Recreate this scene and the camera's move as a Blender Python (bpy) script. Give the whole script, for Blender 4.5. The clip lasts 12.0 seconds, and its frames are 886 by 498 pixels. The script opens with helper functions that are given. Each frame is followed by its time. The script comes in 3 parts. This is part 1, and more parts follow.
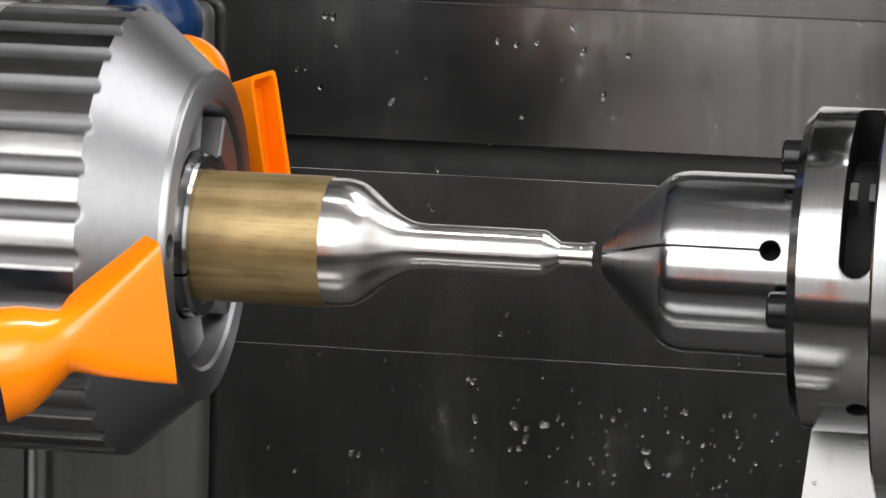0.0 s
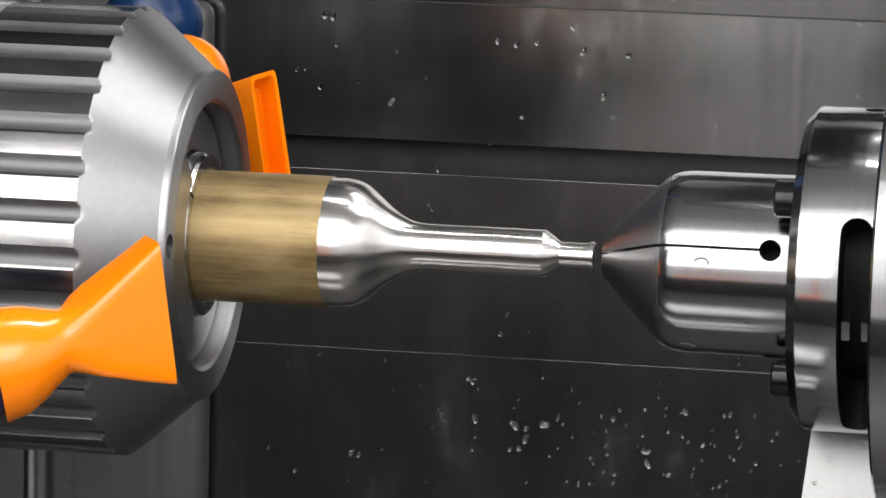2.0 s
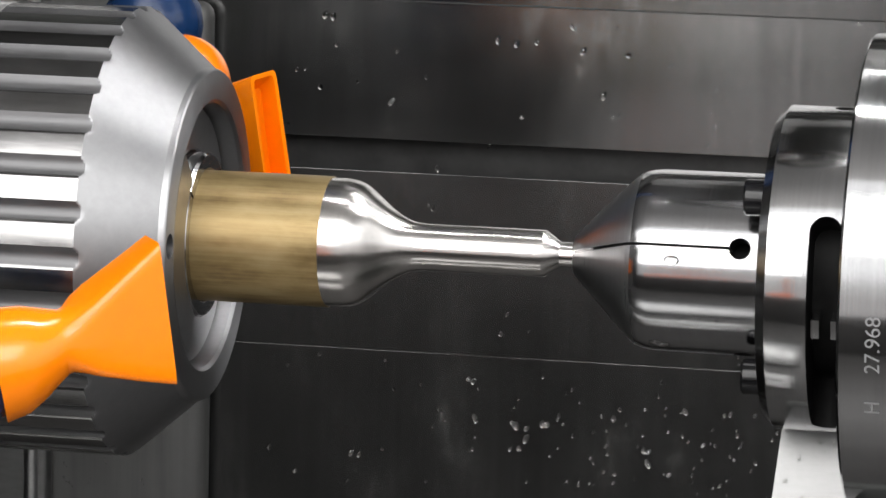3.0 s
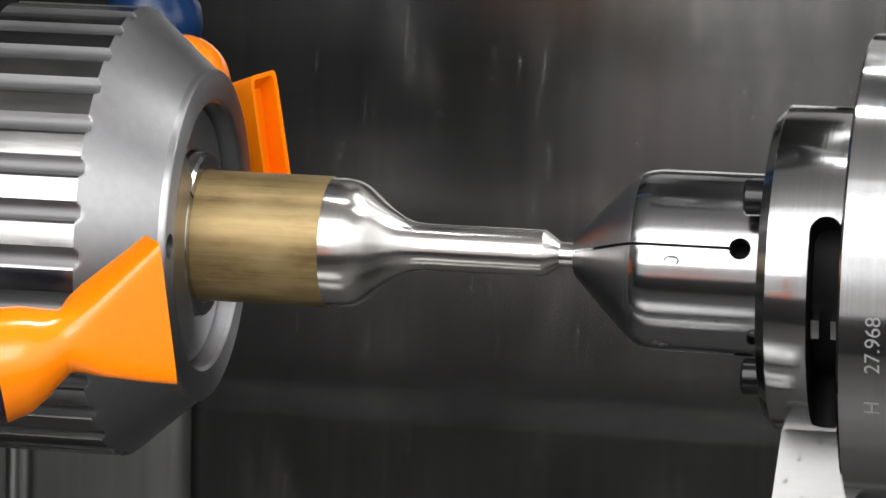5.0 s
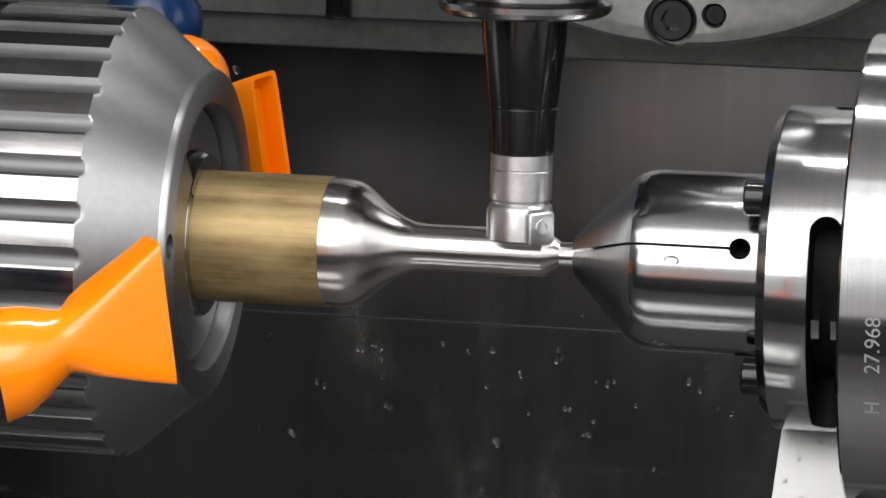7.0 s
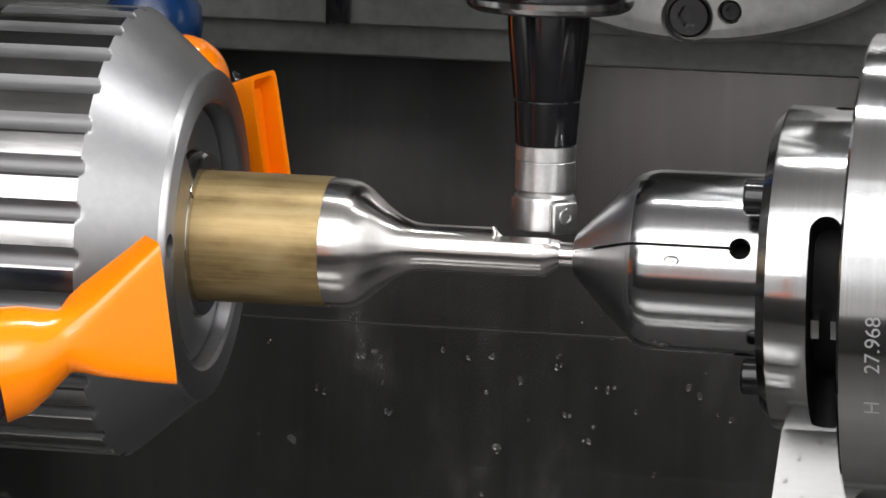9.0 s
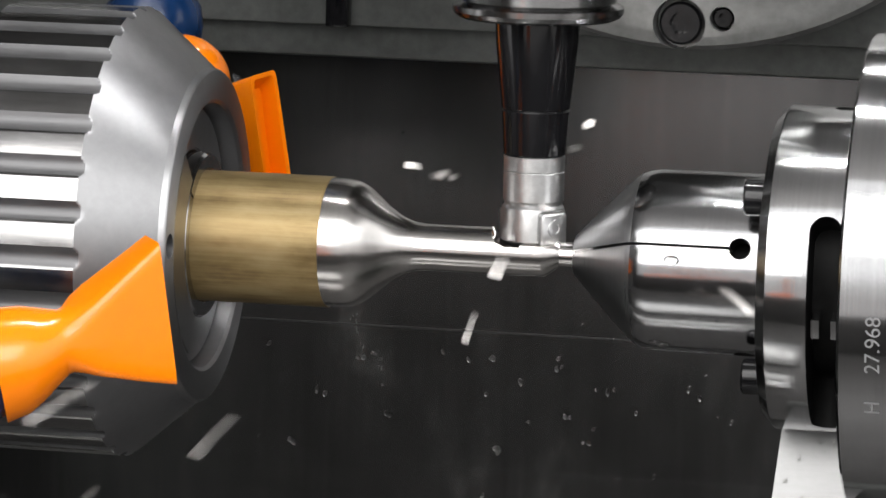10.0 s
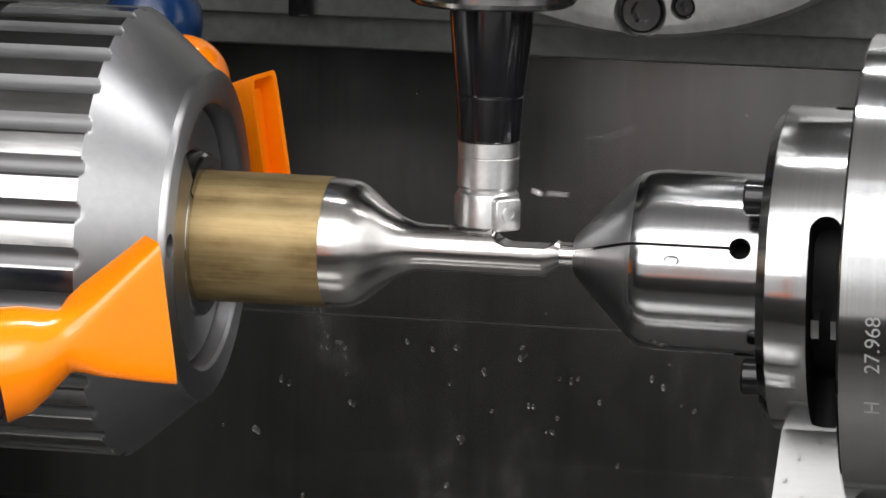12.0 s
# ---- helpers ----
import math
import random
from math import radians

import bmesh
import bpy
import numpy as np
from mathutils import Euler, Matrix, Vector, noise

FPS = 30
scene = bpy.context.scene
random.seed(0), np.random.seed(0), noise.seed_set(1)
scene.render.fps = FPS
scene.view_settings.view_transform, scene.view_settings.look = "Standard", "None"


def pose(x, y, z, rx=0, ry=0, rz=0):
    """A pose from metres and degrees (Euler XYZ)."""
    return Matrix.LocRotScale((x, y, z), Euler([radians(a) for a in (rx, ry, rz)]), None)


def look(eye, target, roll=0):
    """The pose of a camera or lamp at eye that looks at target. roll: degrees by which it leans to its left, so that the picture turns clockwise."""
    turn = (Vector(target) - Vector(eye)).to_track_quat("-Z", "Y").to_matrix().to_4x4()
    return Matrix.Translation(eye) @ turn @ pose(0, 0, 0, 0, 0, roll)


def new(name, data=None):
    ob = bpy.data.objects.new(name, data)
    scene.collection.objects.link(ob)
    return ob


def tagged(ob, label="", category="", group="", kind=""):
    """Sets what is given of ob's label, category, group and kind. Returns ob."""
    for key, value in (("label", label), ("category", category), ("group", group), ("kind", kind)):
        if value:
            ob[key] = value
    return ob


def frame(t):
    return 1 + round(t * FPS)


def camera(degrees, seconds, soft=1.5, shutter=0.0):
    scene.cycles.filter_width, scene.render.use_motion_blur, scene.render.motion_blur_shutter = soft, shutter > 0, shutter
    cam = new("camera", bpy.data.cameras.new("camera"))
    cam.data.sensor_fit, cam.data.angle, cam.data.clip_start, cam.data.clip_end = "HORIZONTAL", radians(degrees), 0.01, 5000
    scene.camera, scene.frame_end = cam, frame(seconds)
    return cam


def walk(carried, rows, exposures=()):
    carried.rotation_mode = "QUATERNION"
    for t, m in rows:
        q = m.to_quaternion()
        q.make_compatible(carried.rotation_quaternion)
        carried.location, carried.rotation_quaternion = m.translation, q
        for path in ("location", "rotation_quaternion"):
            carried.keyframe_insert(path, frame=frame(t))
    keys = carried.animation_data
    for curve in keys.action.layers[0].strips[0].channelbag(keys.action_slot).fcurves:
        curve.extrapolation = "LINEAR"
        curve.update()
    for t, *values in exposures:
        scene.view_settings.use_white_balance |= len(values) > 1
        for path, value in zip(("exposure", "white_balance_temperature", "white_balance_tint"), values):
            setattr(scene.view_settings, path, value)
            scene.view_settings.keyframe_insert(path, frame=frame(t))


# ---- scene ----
cam = camera(12.0, 12.0, soft=1.6, shutter=0.4)
EYE, TARGET, ROLL = (0.2061, -0.9884, 0.1571), (0.0044, -0.0211, 0.0031), 1.295
walk(cam, [(0, look(EYE, TARGET, ROLL)), (12.0, look(EYE, TARGET, ROLL))], exposures=[(0, 0.26), (12.0, 0.26)])

# ---- light: factory hall through the open door, work lamps of the machine ----
world = bpy.data.worlds.new("hall")
scene.world = world
world.use_nodes = True
# a bright hall roof and windows over a dim, warm floor
_tree = world.node_tree
_co = _tree.nodes.new("ShaderNodeTexCoord")
_sep = _tree.nodes.new("ShaderNodeSeparateXYZ")
_ramp = _tree.nodes.new("ShaderNodeValToRGB")
_map = _tree.nodes.new("ShaderNodeMapRange")
_map.inputs["From Min"].default_value, _map.inputs["From Max"].default_value = -0.25, 0.30
_tree.links.new(_co.outputs["Generated"], _sep.inputs[0])
_tree.links.new(_sep.outputs["Z"], _map.inputs["Value"])
_tree.links.new(_map.outputs[0], _ramp.inputs[0])
for _e, (_p, _c) in zip((_ramp.color_ramp.elements[0], _ramp.color_ramp.elements[1], _ramp.color_ramp.elements.new(0.48)),
                        ((0.30, (0.42, 0.405, 0.40)), (0.75, (0.97, 0.98, 1.0)), (0.5, (0.55, 0.54, 0.535)))):
    _e.color = (*_c, 1)
_ramp.color_ramp.elements[0].position, _ramp.color_ramp.elements[2].position = 0.30, 0.75
_tree.links.new(_ramp.outputs[0], _tree.nodes["Background"].inputs[0])
_tree.nodes["Background"].inputs[1].default_value = 1.35


def lamp(name, m, sx, sy, watts, colour=(1, 1, 1)):
    data = bpy.data.lights.new(name, "AREA")
    data.shape, data.size, data.size_y, data.energy, data.color = "RECTANGLE", sx, sy, watts, colour
    ob = new(name, data)
    ob.matrix_world = m
    return ob


lamp("door_light", look((-0.255, -0.658, 0.33), (-0.255, 0.0, 0.20)), 0.49, 0.58, 3.0, (1.0, 0.98, 0.955))
lamp("door_light_side", look((0.26, -0.658, 0.39), (0.26, 0.0, 0.20)), 0.44, 0.36, 2.1, (1.0, 0.98, 0.955))
lamp("work_lamp", look((0.21, -0.03, 0.500), (0.21, -0.031, 0.0)), 0.52, 0.016, 2.0, (1.0, 0.995, 0.985))
lamp("rear_work_lamp", look((0.25, 0.19, 0.500), (0.22, 0.12, 0.0)), 0.42, 0.080, 1.55, (1.0, 0.995, 0.985))


# ---- materials ----
def material(name):
    mat = bpy.data.materials.new(name)
    mat.use_nodes = True
    tree = mat.node_tree
    return mat, tree, tree.nodes["Principled BSDF"]


def node(tree, kind, links=None, **values):
    n = tree.nodes.new(kind)
    for key, value in values.items():
        if key == "operation":
            n.operation = value
        else:
            n.inputs[key].default_value = value
    for key, source in (links or {}).items():
        tree.links.new(source, n.inputs[key])
    return n


def ramp(tree, fac, stops):
    n = tree.nodes.new("ShaderNodeValToRGB")
    tree.links.new(fac, n.inputs[0])
    els = n.color_ramp.elements
    while len(els) < len(stops):
        els.new(0.5)
    for e, (p, c) in zip(els, stops):
        e.position = p
        e.color = (*c, 1) if len(c) == 3 else c
    return n


def stretched(tree, scale):
    co = tree.nodes.new("ShaderNodeTexCoord")
    m = tree.nodes.new("ShaderNodeMapping")
    m.inputs["Scale"].default_value = scale
    tree.links.new(co.outputs["Object"], m.inputs["Vector"])
    return m.outputs[0]


def surface(name, base, rough, metal, grain=(400, 400, 400), grain_bump=0.05, vary=0.12, rough_vary=0.12, blotch=60,
            coat=0.0, bump_distance=0.0002, turned=0.0):
    """A worn surface: colour and gloss vary with blotches and with a grain that may be stretched.
    turned: how strongly lathe marks round the spindle line draw out the gloss."""
    mat, tree, b = material(name)
    v = stretched(tree, grain)
    g = node(tree, "ShaderNodeTexNoise", {"Vector": v}, Scale=1.0, Detail=5.0, Roughness=0.6)
    v2 = stretched(tree, (blotch,) * 3)
    s = node(tree, "ShaderNodeTexNoise", {"Vector": v2}, Scale=1.0, Detail=6.0, Roughness=0.65)
    mix = node(tree, "ShaderNodeMath", {0: g.outputs[0], 1: s.outputs[0]}, operation="ADD")
    half = node(tree, "ShaderNodeMath", {0: mix.outputs[0]}, operation="MULTIPLY")
    half.inputs[1].default_value = 0.5
    lo = tuple(max(0, c * (1 - 2 * vary)) for c in base)
    hi = tuple(min(1, c * (1 + 2 * vary)) for c in base)
    col = ramp(tree, half.outputs[0], [(0.3, lo), (0.7, hi)])
    tree.links.new(col.outputs[0], b.inputs["Base Color"])
    rr = ramp(tree, half.outputs[0], [(0.3, (max(0.02, rough - rough_vary),) * 3), (0.7, (min(1, rough + rough_vary),) * 3)])
    tree.links.new(rr.outputs[0], b.inputs["Roughness"])
    b.inputs["Metallic"].default_value = metal
    b.inputs["Coat Weight"].default_value = coat
    if turned:
        lay = tree.nodes.new("ShaderNodeTangent")
        lay.direction_type, lay.axis = "RADIAL", "X"
        tree.links.new(lay.outputs[0], b.inputs["Tangent"])
        b.inputs["Anisotropic"].default_value, b.inputs["Anisotropic Rotation"].default_value = turned, 0.25
    if grain_bump:
        bump = node(tree, "ShaderNodeBump", {"Height": g.outputs[0]}, Strength=grain_bump, Distance=bump_distance)
        tree.links.new(bump.outputs[0], b.inputs["Normal"])
    return mat


M_CHUCK = surface("ground_steel", (0.41, 0.41, 0.42), 0.46, 1.0, (420, 420, 420), 0.0, 0.05, 0.04, 45, turned=0.7)
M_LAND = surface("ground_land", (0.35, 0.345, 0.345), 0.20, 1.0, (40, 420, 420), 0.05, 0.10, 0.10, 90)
# rough milled finish, its colour darkened for the shade in grooves and holes
M_GROOVE_SHADE = surface("milled_groove_shade", (0.20, 0.20, 0.205), 0.52, 1.0, (80, 900, 900), 0.08, 0.10, 0.08, 60)
M_FACE = surface("face_steel", (0.50, 0.50, 0.51), 0.34, 1.0, (500, 500, 500), 0.02, 0.06, 0.04, 90)
M_COLLET = surface("collet_steel", (0.46, 0.46, 0.47), 0.14, 1.0, (1500, 12, 12), 0.06, 0.05, 0.03, 40, turned=0.5)
M_CONE = surface("ground_cone", (0.46, 0.46, 0.47), 0.30, 1.0, (1500, 12, 12), 0.05, 0.05, 0.05, 60, turned=0.6)
M_NOSE = surface("nose_steel", (0.49, 0.49, 0.495), 0.11, 1.0, (1500, 12, 12), 0.05, 0.05, 0.03, 50)
M_TURNED = surface("turned_metal", (0.72, 0.695, 0.675), 0.22, 1.0, (2600, 12, 12), 0.14, 0.05, 0.04, 120, turned=0.75)
M_BLACK = surface("black_oxide", (0.007, 0.007, 0.008), 0.11, 0.0, (200, 200, 200), 0.02, 0.2, 0.05, 80)
# near-black colour that carries the shade inside slots, holes and bore
M_RECESS_SHADE = surface("recess_shade", (0.012, 0.012, 0.012), 0.45, 0.0, (300, 300, 300), 0.05, 0.2, 0.1, 80)
M_CUTTER = surface("nickel_cutter", (0.60, 0.60, 0.60), 0.36, 1.0, (700, 700, 700), 0.08, 0.08, 0.08, 150)
M_BEAM = surface("grey_casting", (0.13, 0.135, 0.13), 0.40, 0.4, (250, 250, 250), 0.06, 0.18, 0.1, 35)
M_WALL = surface("chamber_paint", (0.10, 0.097, 0.095), 0.4, 0.0, (200, 200, 200), 0.04, 0.12, 0.1, 12)
M_CEILING = surface("pale_sheet", (0.38, 0.38, 0.38), 0.35, 0.0, (200, 200, 200), 0.03, 0.08, 0.1, 12)
M_ORANGE = surface("orange_plastic", (1.0, 0.235, 0.002), 0.15, 0.0, (300, 300, 300), 0.02, 0.02, 0.04, 60, coat=0.15)
M_BLUE = surface("blue_plastic", (0.004, 0.024, 0.085), 0.22, 0.0, (300, 300, 300), 0.03, 0.08, 0.06, 60)
M_STEEL = surface("tool_steel", (0.30, 0.30, 0.30), 0.20, 1.0, (300, 300, 300), 0.02, 0.08, 0.05, 80)
M_DISC = surface("machined_disc", (0.26, 0.26, 0.255), 0.38, 0.5, (250, 250, 250), 0.05, 0.16, 0.1, 40)
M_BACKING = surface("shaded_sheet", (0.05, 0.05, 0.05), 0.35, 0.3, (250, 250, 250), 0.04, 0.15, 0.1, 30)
M_PLATE = surface("bright_plate", (0.25, 0.25, 0.25), 0.40, 1.0, (60, 300, 300), 0.06, 0.1, 0.1, 80)
M_SIDE = surface("dull_sheet", (0.16, 0.16, 0.157), 0.36, 0.55, (260, 260, 8), 0.04, 0.10, 0.08, 25)
M_REFLECTOR = surface("bare_sheet", (0.34, 0.34, 0.335), 0.30, 1.0, (30, 260, 260), 0.05, 0.08, 0.08, 20)
M_HALL = surface("sealed_concrete", (0.33, 0.325, 0.32), 0.45, 0.0, (60, 60, 60), 0.03, 0.12, 0.1, 4)
M_STAND_IN = surface("orange_enamel", (0.72, 0.19, 0.09), 0.35, 0.0, (120, 120, 120), 0.02, 0.06, 0.05, 8)
M_INK = surface("etched_mark", (0.23, 0.23, 0.235), 0.7, 0.0, (900, 900, 900), 0.0, 0.1, 0.1, 200)

M_RECESS_SHADE.node_tree.nodes["Principled BSDF"].inputs["Specular IOR Level"].default_value = 0.08


def panel_material():
    """Dark brushed sheet: vertical grain, faint dried runs that dull the gloss."""
    mat, tree, b = material("sheet_steel")
    g = node(tree, "ShaderNodeTexNoise", {"Vector": stretched(tree, (260, 260, 6))}, Scale=1.0, Detail=5.0, Roughness=0.65)
    n = node(tree, "ShaderNodeTexNoise", {"Vector": stretched(tree, (38, 38, 17))}, Scale=1.0, Detail=7.0, Roughness=0.7)
    w = ramp(tree, n.outputs[0], [(0.55, (0, 0, 0)), (0.72, (1, 1, 1))])
    col = ramp(tree, g.outputs[0], [(0.3, (0.165, 0.165, 0.165)), (0.7, (0.205, 0.205, 0.205))])
    mixed = tree.nodes.new("ShaderNodeMix")
    mixed.data_type = "RGBA"
    tree.links.new(w.outputs[0], mixed.inputs["Factor"])
    tree.links.new(col.outputs[0], mixed.inputs["A"])
    mixed.inputs["B"].default_value = (0.25, 0.25, 0.245, 1)
    tree.links.new(mixed.outputs["Result"], b.inputs["Base Color"])
    r = ramp(tree, n.outputs[0], [(0.35, (0.14,) * 3), (0.60, (0.20,) * 3), (0.75, (0.34,) * 3)])
    tree.links.new(r.outputs[0], b.inputs["Roughness"])
    b.inputs["Metallic"].default_value = 0.95
    bump = node(tree, "ShaderNodeBump", {"Height": g.outputs[0]}, Strength=0.03, Distance=0.0004)
    tree.links.new(bump.outputs[0], b.inputs["Normal"])
    return mat


M_PANEL = panel_material()


def scale_material():
    """Brown-gold mill scale with dark streaks along the bar."""
    mat, tree, b = material("gold_scale")
    v = stretched(tree, (15, 480, 480))
    n1 = node(tree, "ShaderNodeTexNoise", {"Vector": v}, Scale=1.0, Detail=6.0, Roughness=0.7)
    v2 = stretched(tree, (70, 160, 160))
    n2 = node(tree, "ShaderNodeTexNoise", {"Vector": v2}, Scale=1.0, Detail=4.0, Roughness=0.6)
    add = node(tree, "ShaderNodeMath", {0: n1.outputs[0], 1: n2.outputs[0]}, operation="ADD")
    half = node(tree, "ShaderNodeMath", {0: add.outputs[0]}, operation="MULTIPLY")
    half.inputs[1].default_value = 0.5
    col = ramp(tree, half.outputs[0], [(0.32, (0.085, 0.052, 0.022)), (0.42, (0.21, 0.142, 0.058)), (0.53, (0.295, 0.213, 0.095)),
                                       (0.66, (0.38, 0.288, 0.145))])
    tree.links.new(col.outputs[0], b.inputs["Base Color"])
    rr = ramp(tree, half.outputs[0], [(0.3, (0.30,) * 3), (0.7, (0.5,) * 3)])
    tree.links.new(rr.outputs[0], b.inputs["Roughness"])
    b.inputs["Metallic"].default_value = 0.55
    bump = node(tree, "ShaderNodeBump", {"Height": n1.outputs[0]}, Strength=0.12, Distance=0.0003)
    tree.links.new(bump.outputs[0], b.inputs["Normal"])
    return mat


M_SCALE = scale_material()


def water_material():
    mat, tree, b = material("oil_drop")
    b.inputs["Base Color"].default_value = (0.9, 0.9, 0.88, 1)
    b.inputs["Roughness"].default_value = 0.01
    b.inputs["Transmission Weight"].default_value = 1.0
    b.inputs["IOR"].default_value = 1.4
    return mat


M_DROP = water_material()


# ---- mesh tools ----
def mesh_of(bm, mat, sharp=0.40, name="mesh"):
    bmesh.ops.recalc_face_normals(bm, faces=bm.faces)
    for f in bm.faces:
        f.smooth = True
    for e in bm.edges:
        if len(e.link_faces) != 2 or e.calc_face_angle(0) > sharp:
            e.smooth = False
    me = bpy.data.meshes.new(name)
    bm.to_mesh(me)
    bm.free()
    me.materials.append(mat)
    return me


def thing(name, label, category, group="", kind="", at=(0, 0, 0)):
    ob = new(name)
    ob.empty_display_size = 0.02
    ob.location = at
    return tagged(ob, label, category, group, kind)


def part(name, bm, mat, parent=None, label="", sharp=0.40, second=None, where=None):
    """One mesh object. second: further materials for the faces whose centre (x, distance from the spindle line) passes
    where.
    """
    if second:
        for f in bm.faces:
            c = f.calc_center_median()
            f.material_index = int(where(c.x, math.hypot(c.y, c.z)))
    ob = new(name, mesh_of(bm, mat, sharp, name))
    if second:
        for m in second:
            ob.data.materials.append(m)
    if parent is not None:
        ob.parent = parent
    if label:
        tagged(ob, label)
    return ob


def shared(name, me, parent, m):
    ob = new(name, me)
    ob.parent = parent
    ob.matrix_basis = m
    return ob


def around(x, r, phi):
    """A point about the spindle line: phi is counted from the front, upwards, in radians."""
    return (x, -r * math.cos(phi), r * math.sin(phi))


def lathe(profile, segments=128, radius=None, closed=True):
    """Turned body about the x axis. radius(x, r, phi) may vary the radius round the body."""
    bm = bmesh.new()
    rings = []
    for x, r in profile:
        ring = []
        for k in range(segments):
            phi = 2 * math.pi * k / segments
            ring.append(bm.verts.new(around(x, radius(x, r, phi) if radius else r, phi)))
        rings.append(ring)
    pairs = list(zip(rings, rings[1:])) + ([(rings[-1], rings[0])] if closed else [])
    for a, b in pairs:
        for k in range(segments):
            j = (k + 1) % segments
            bm.faces.new((a[k], a[j], b[j], b[k]))
    if not closed:
        bm.faces.new(rings[0])
        bm.faces.new(list(reversed(rings[-1])))
    return bm


def turned_z(profile, segments=64):
    """A turned body about the z axis, closed at both ends: rows of (z, r)."""
    bm = lathe(profile, segments, closed=False)
    bmesh.ops.rotate(bm, verts=bm.verts, cent=(0, 0, 0), matrix=Matrix.Rotation(radians(-90), 3, "Y"))
    return bm


def box(x0, x1, y0, y1, z0, z1, bevel=0.0, segments=2):
    bm = bmesh.new()
    bmesh.ops.create_cube(bm, size=1)
    bmesh.ops.scale(bm, vec=(x1 - x0, y1 - y0, z1 - z0), verts=bm.verts)
    bmesh.ops.translate(bm, vec=((x0 + x1) / 2, (y0 + y1) / 2, (z0 + z1) / 2), verts=bm.verts)
    if bevel:
        bmesh.ops.bevel(bm, geom=list(bm.edges), offset=bevel, segments=segments, affect="EDGES", profile=0.5)
    return bm


def sector(x0, x1, r0, r1, a, b, steps=20):
    """A piece of a ring between the angles a and b, in degrees."""
    bm = bmesh.new()
    rows = []
    for k in range(steps + 1):
        phi = radians(a + (b - a) * k / steps)
        rows.append([bm.verts.new(around(*q, phi)) for q in ((x0, r0), (x1, r0), (x1, r1), (x0, r1))])
    for p, q in zip(rows, rows[1:]):
        for i in range(4):
            j = (i + 1) % 4
            bm.faces.new((p[i], p[j], q[j], q[i]))
    bm.faces.new(rows[0])
    bm.faces.new(list(reversed(rows[-1])))
    bmesh.ops.recalc_face_normals(bm, faces=bm.faces)
    return bm


def radial_rod(x, phi, r0, r1, radius, segments=28):
    """A round rod that stands out from the spindle line, phi in degrees."""
    bm = bmesh.new()
    bmesh.ops.create_cone(bm, cap_ends=True, segments=segments, radius1=radius, radius2=radius, depth=r1 - r0)
    way = Vector(around(0, 1, radians(phi)))
    m = Matrix.Translation(Vector((x, 0, 0)) + way * (r0 + r1) / 2) @ way.to_track_quat("Z", "Y").to_matrix().to_4x4()
    bmesh.ops.transform(bm, matrix=m, verts=bm.verts)
    return bm


def carved(bm, cutters):
    """The body bm with all cutters taken away."""
    bmesh.ops.recalc_face_normals(bm, faces=bm.faces)
    me = bpy.data.meshes.new("body")
    bm.to_mesh(me)
    bm.free()
    ob = new("body", me)
    extra = []
    for c in cutters:
        bmesh.ops.recalc_face_normals(c, faces=c.faces)
        cm = bpy.data.meshes.new("cutter")
        c.to_mesh(cm)
        c.free()
        co = new("cutter", cm)
        extra.append(co)
        mod = ob.modifiers.new("cut", "BOOLEAN")
        mod.operation, mod.object, mod.solver = "DIFFERENCE", co, "EXACT"
    bpy.context.view_layer.update()
    done = bpy.data.meshes.new_from_object(ob.evaluated_get(bpy.context.evaluated_depsgraph_get()))
    out = bmesh.new()
    out.from_mesh(done)
    for o in (ob, *extra):
        bpy.data.objects.remove(o, do_unlink=True)
    return out


def joined(*bms):
    out = bmesh.new()
    for b in bms:
        me = bpy.data.meshes.new("piece")
        b.to_mesh(me)
        b.free()
        out.from_mesh(me)
        bpy.data.meshes.remove(me)
    return out


def structure(name, bm, mat, label):
    ob = part(name, bm, mat)
    return tagged(ob, label, name.split("_")[0], kind="structure")


# ---- machine chamber ----
structure("floor", box(-0.62, 0.72, -0.66, 0.50, -0.40, -0.38, 0.002), M_WALL, "grey painted sheet floor of the machine chamber")
structure("wall_left", box(-0.64, -0.62, -0.66, 0.50, -0.38, 0.52, 0.002), M_WALL, "grey painted side wall of the machine chamber")
structure("wall_right", joined(box(0.72, 0.74, 0.06, 0.50, -0.38, 0.52, 0.002), box(0.72, 0.74, -0.66, 0.058, -0.38, -0.17, 0.002)), M_WALL, "grey painted side wall of the machine chamber")
structure("wall_back", box(-0.62, 0.72, 0.48, 0.50, -0.38, 0.52, 0.002), M_WALL, "grey painted back wall of the machine chamber")
structure("ceiling", box(-0.62, 0.72, -0.43, 0.50, 0.52, 0.54, 0.002), M_CEILING, "grey sheet roof of the machine chamber")
structure("wall_front", joined(box(-0.62, 0.72, -0.70, -0.664, -0.40, -0.145, 0.002),
                               box(-0.62, -0.34, -0.70, -0.664, -0.143, 0.56, 0.002)), M_WALL, "grey machine front round the open door")


# unseen strips, added to mirror light bands onto the bar's underside
tagged(part("chip_conveyor", joined(box(-0.60, 0.025, -0.36, -0.20, -0.3795, -0.352, 0.004), box(-0.60, 0.025, -0.13, -0.05, -0.3795, -0.362, 0.004)), M_REFLECTOR),
       "bare steel reflector strips added on the chamber floor", "conveyor")


# ---- hall in front of the machine, seen only as a reflection ----
structure("machine_base", box(-0.62, 0.72, -0.66, 0.50, -1.15, -0.404, 0.004), M_WALL, "grey painted base under the machine chamber")
structure("hall_floor", box(-2.2, 2.2, -4.2, 0.8, -1.17, -1.15, 0.002), M_HALL, "grey sealed concrete floor of the hall")


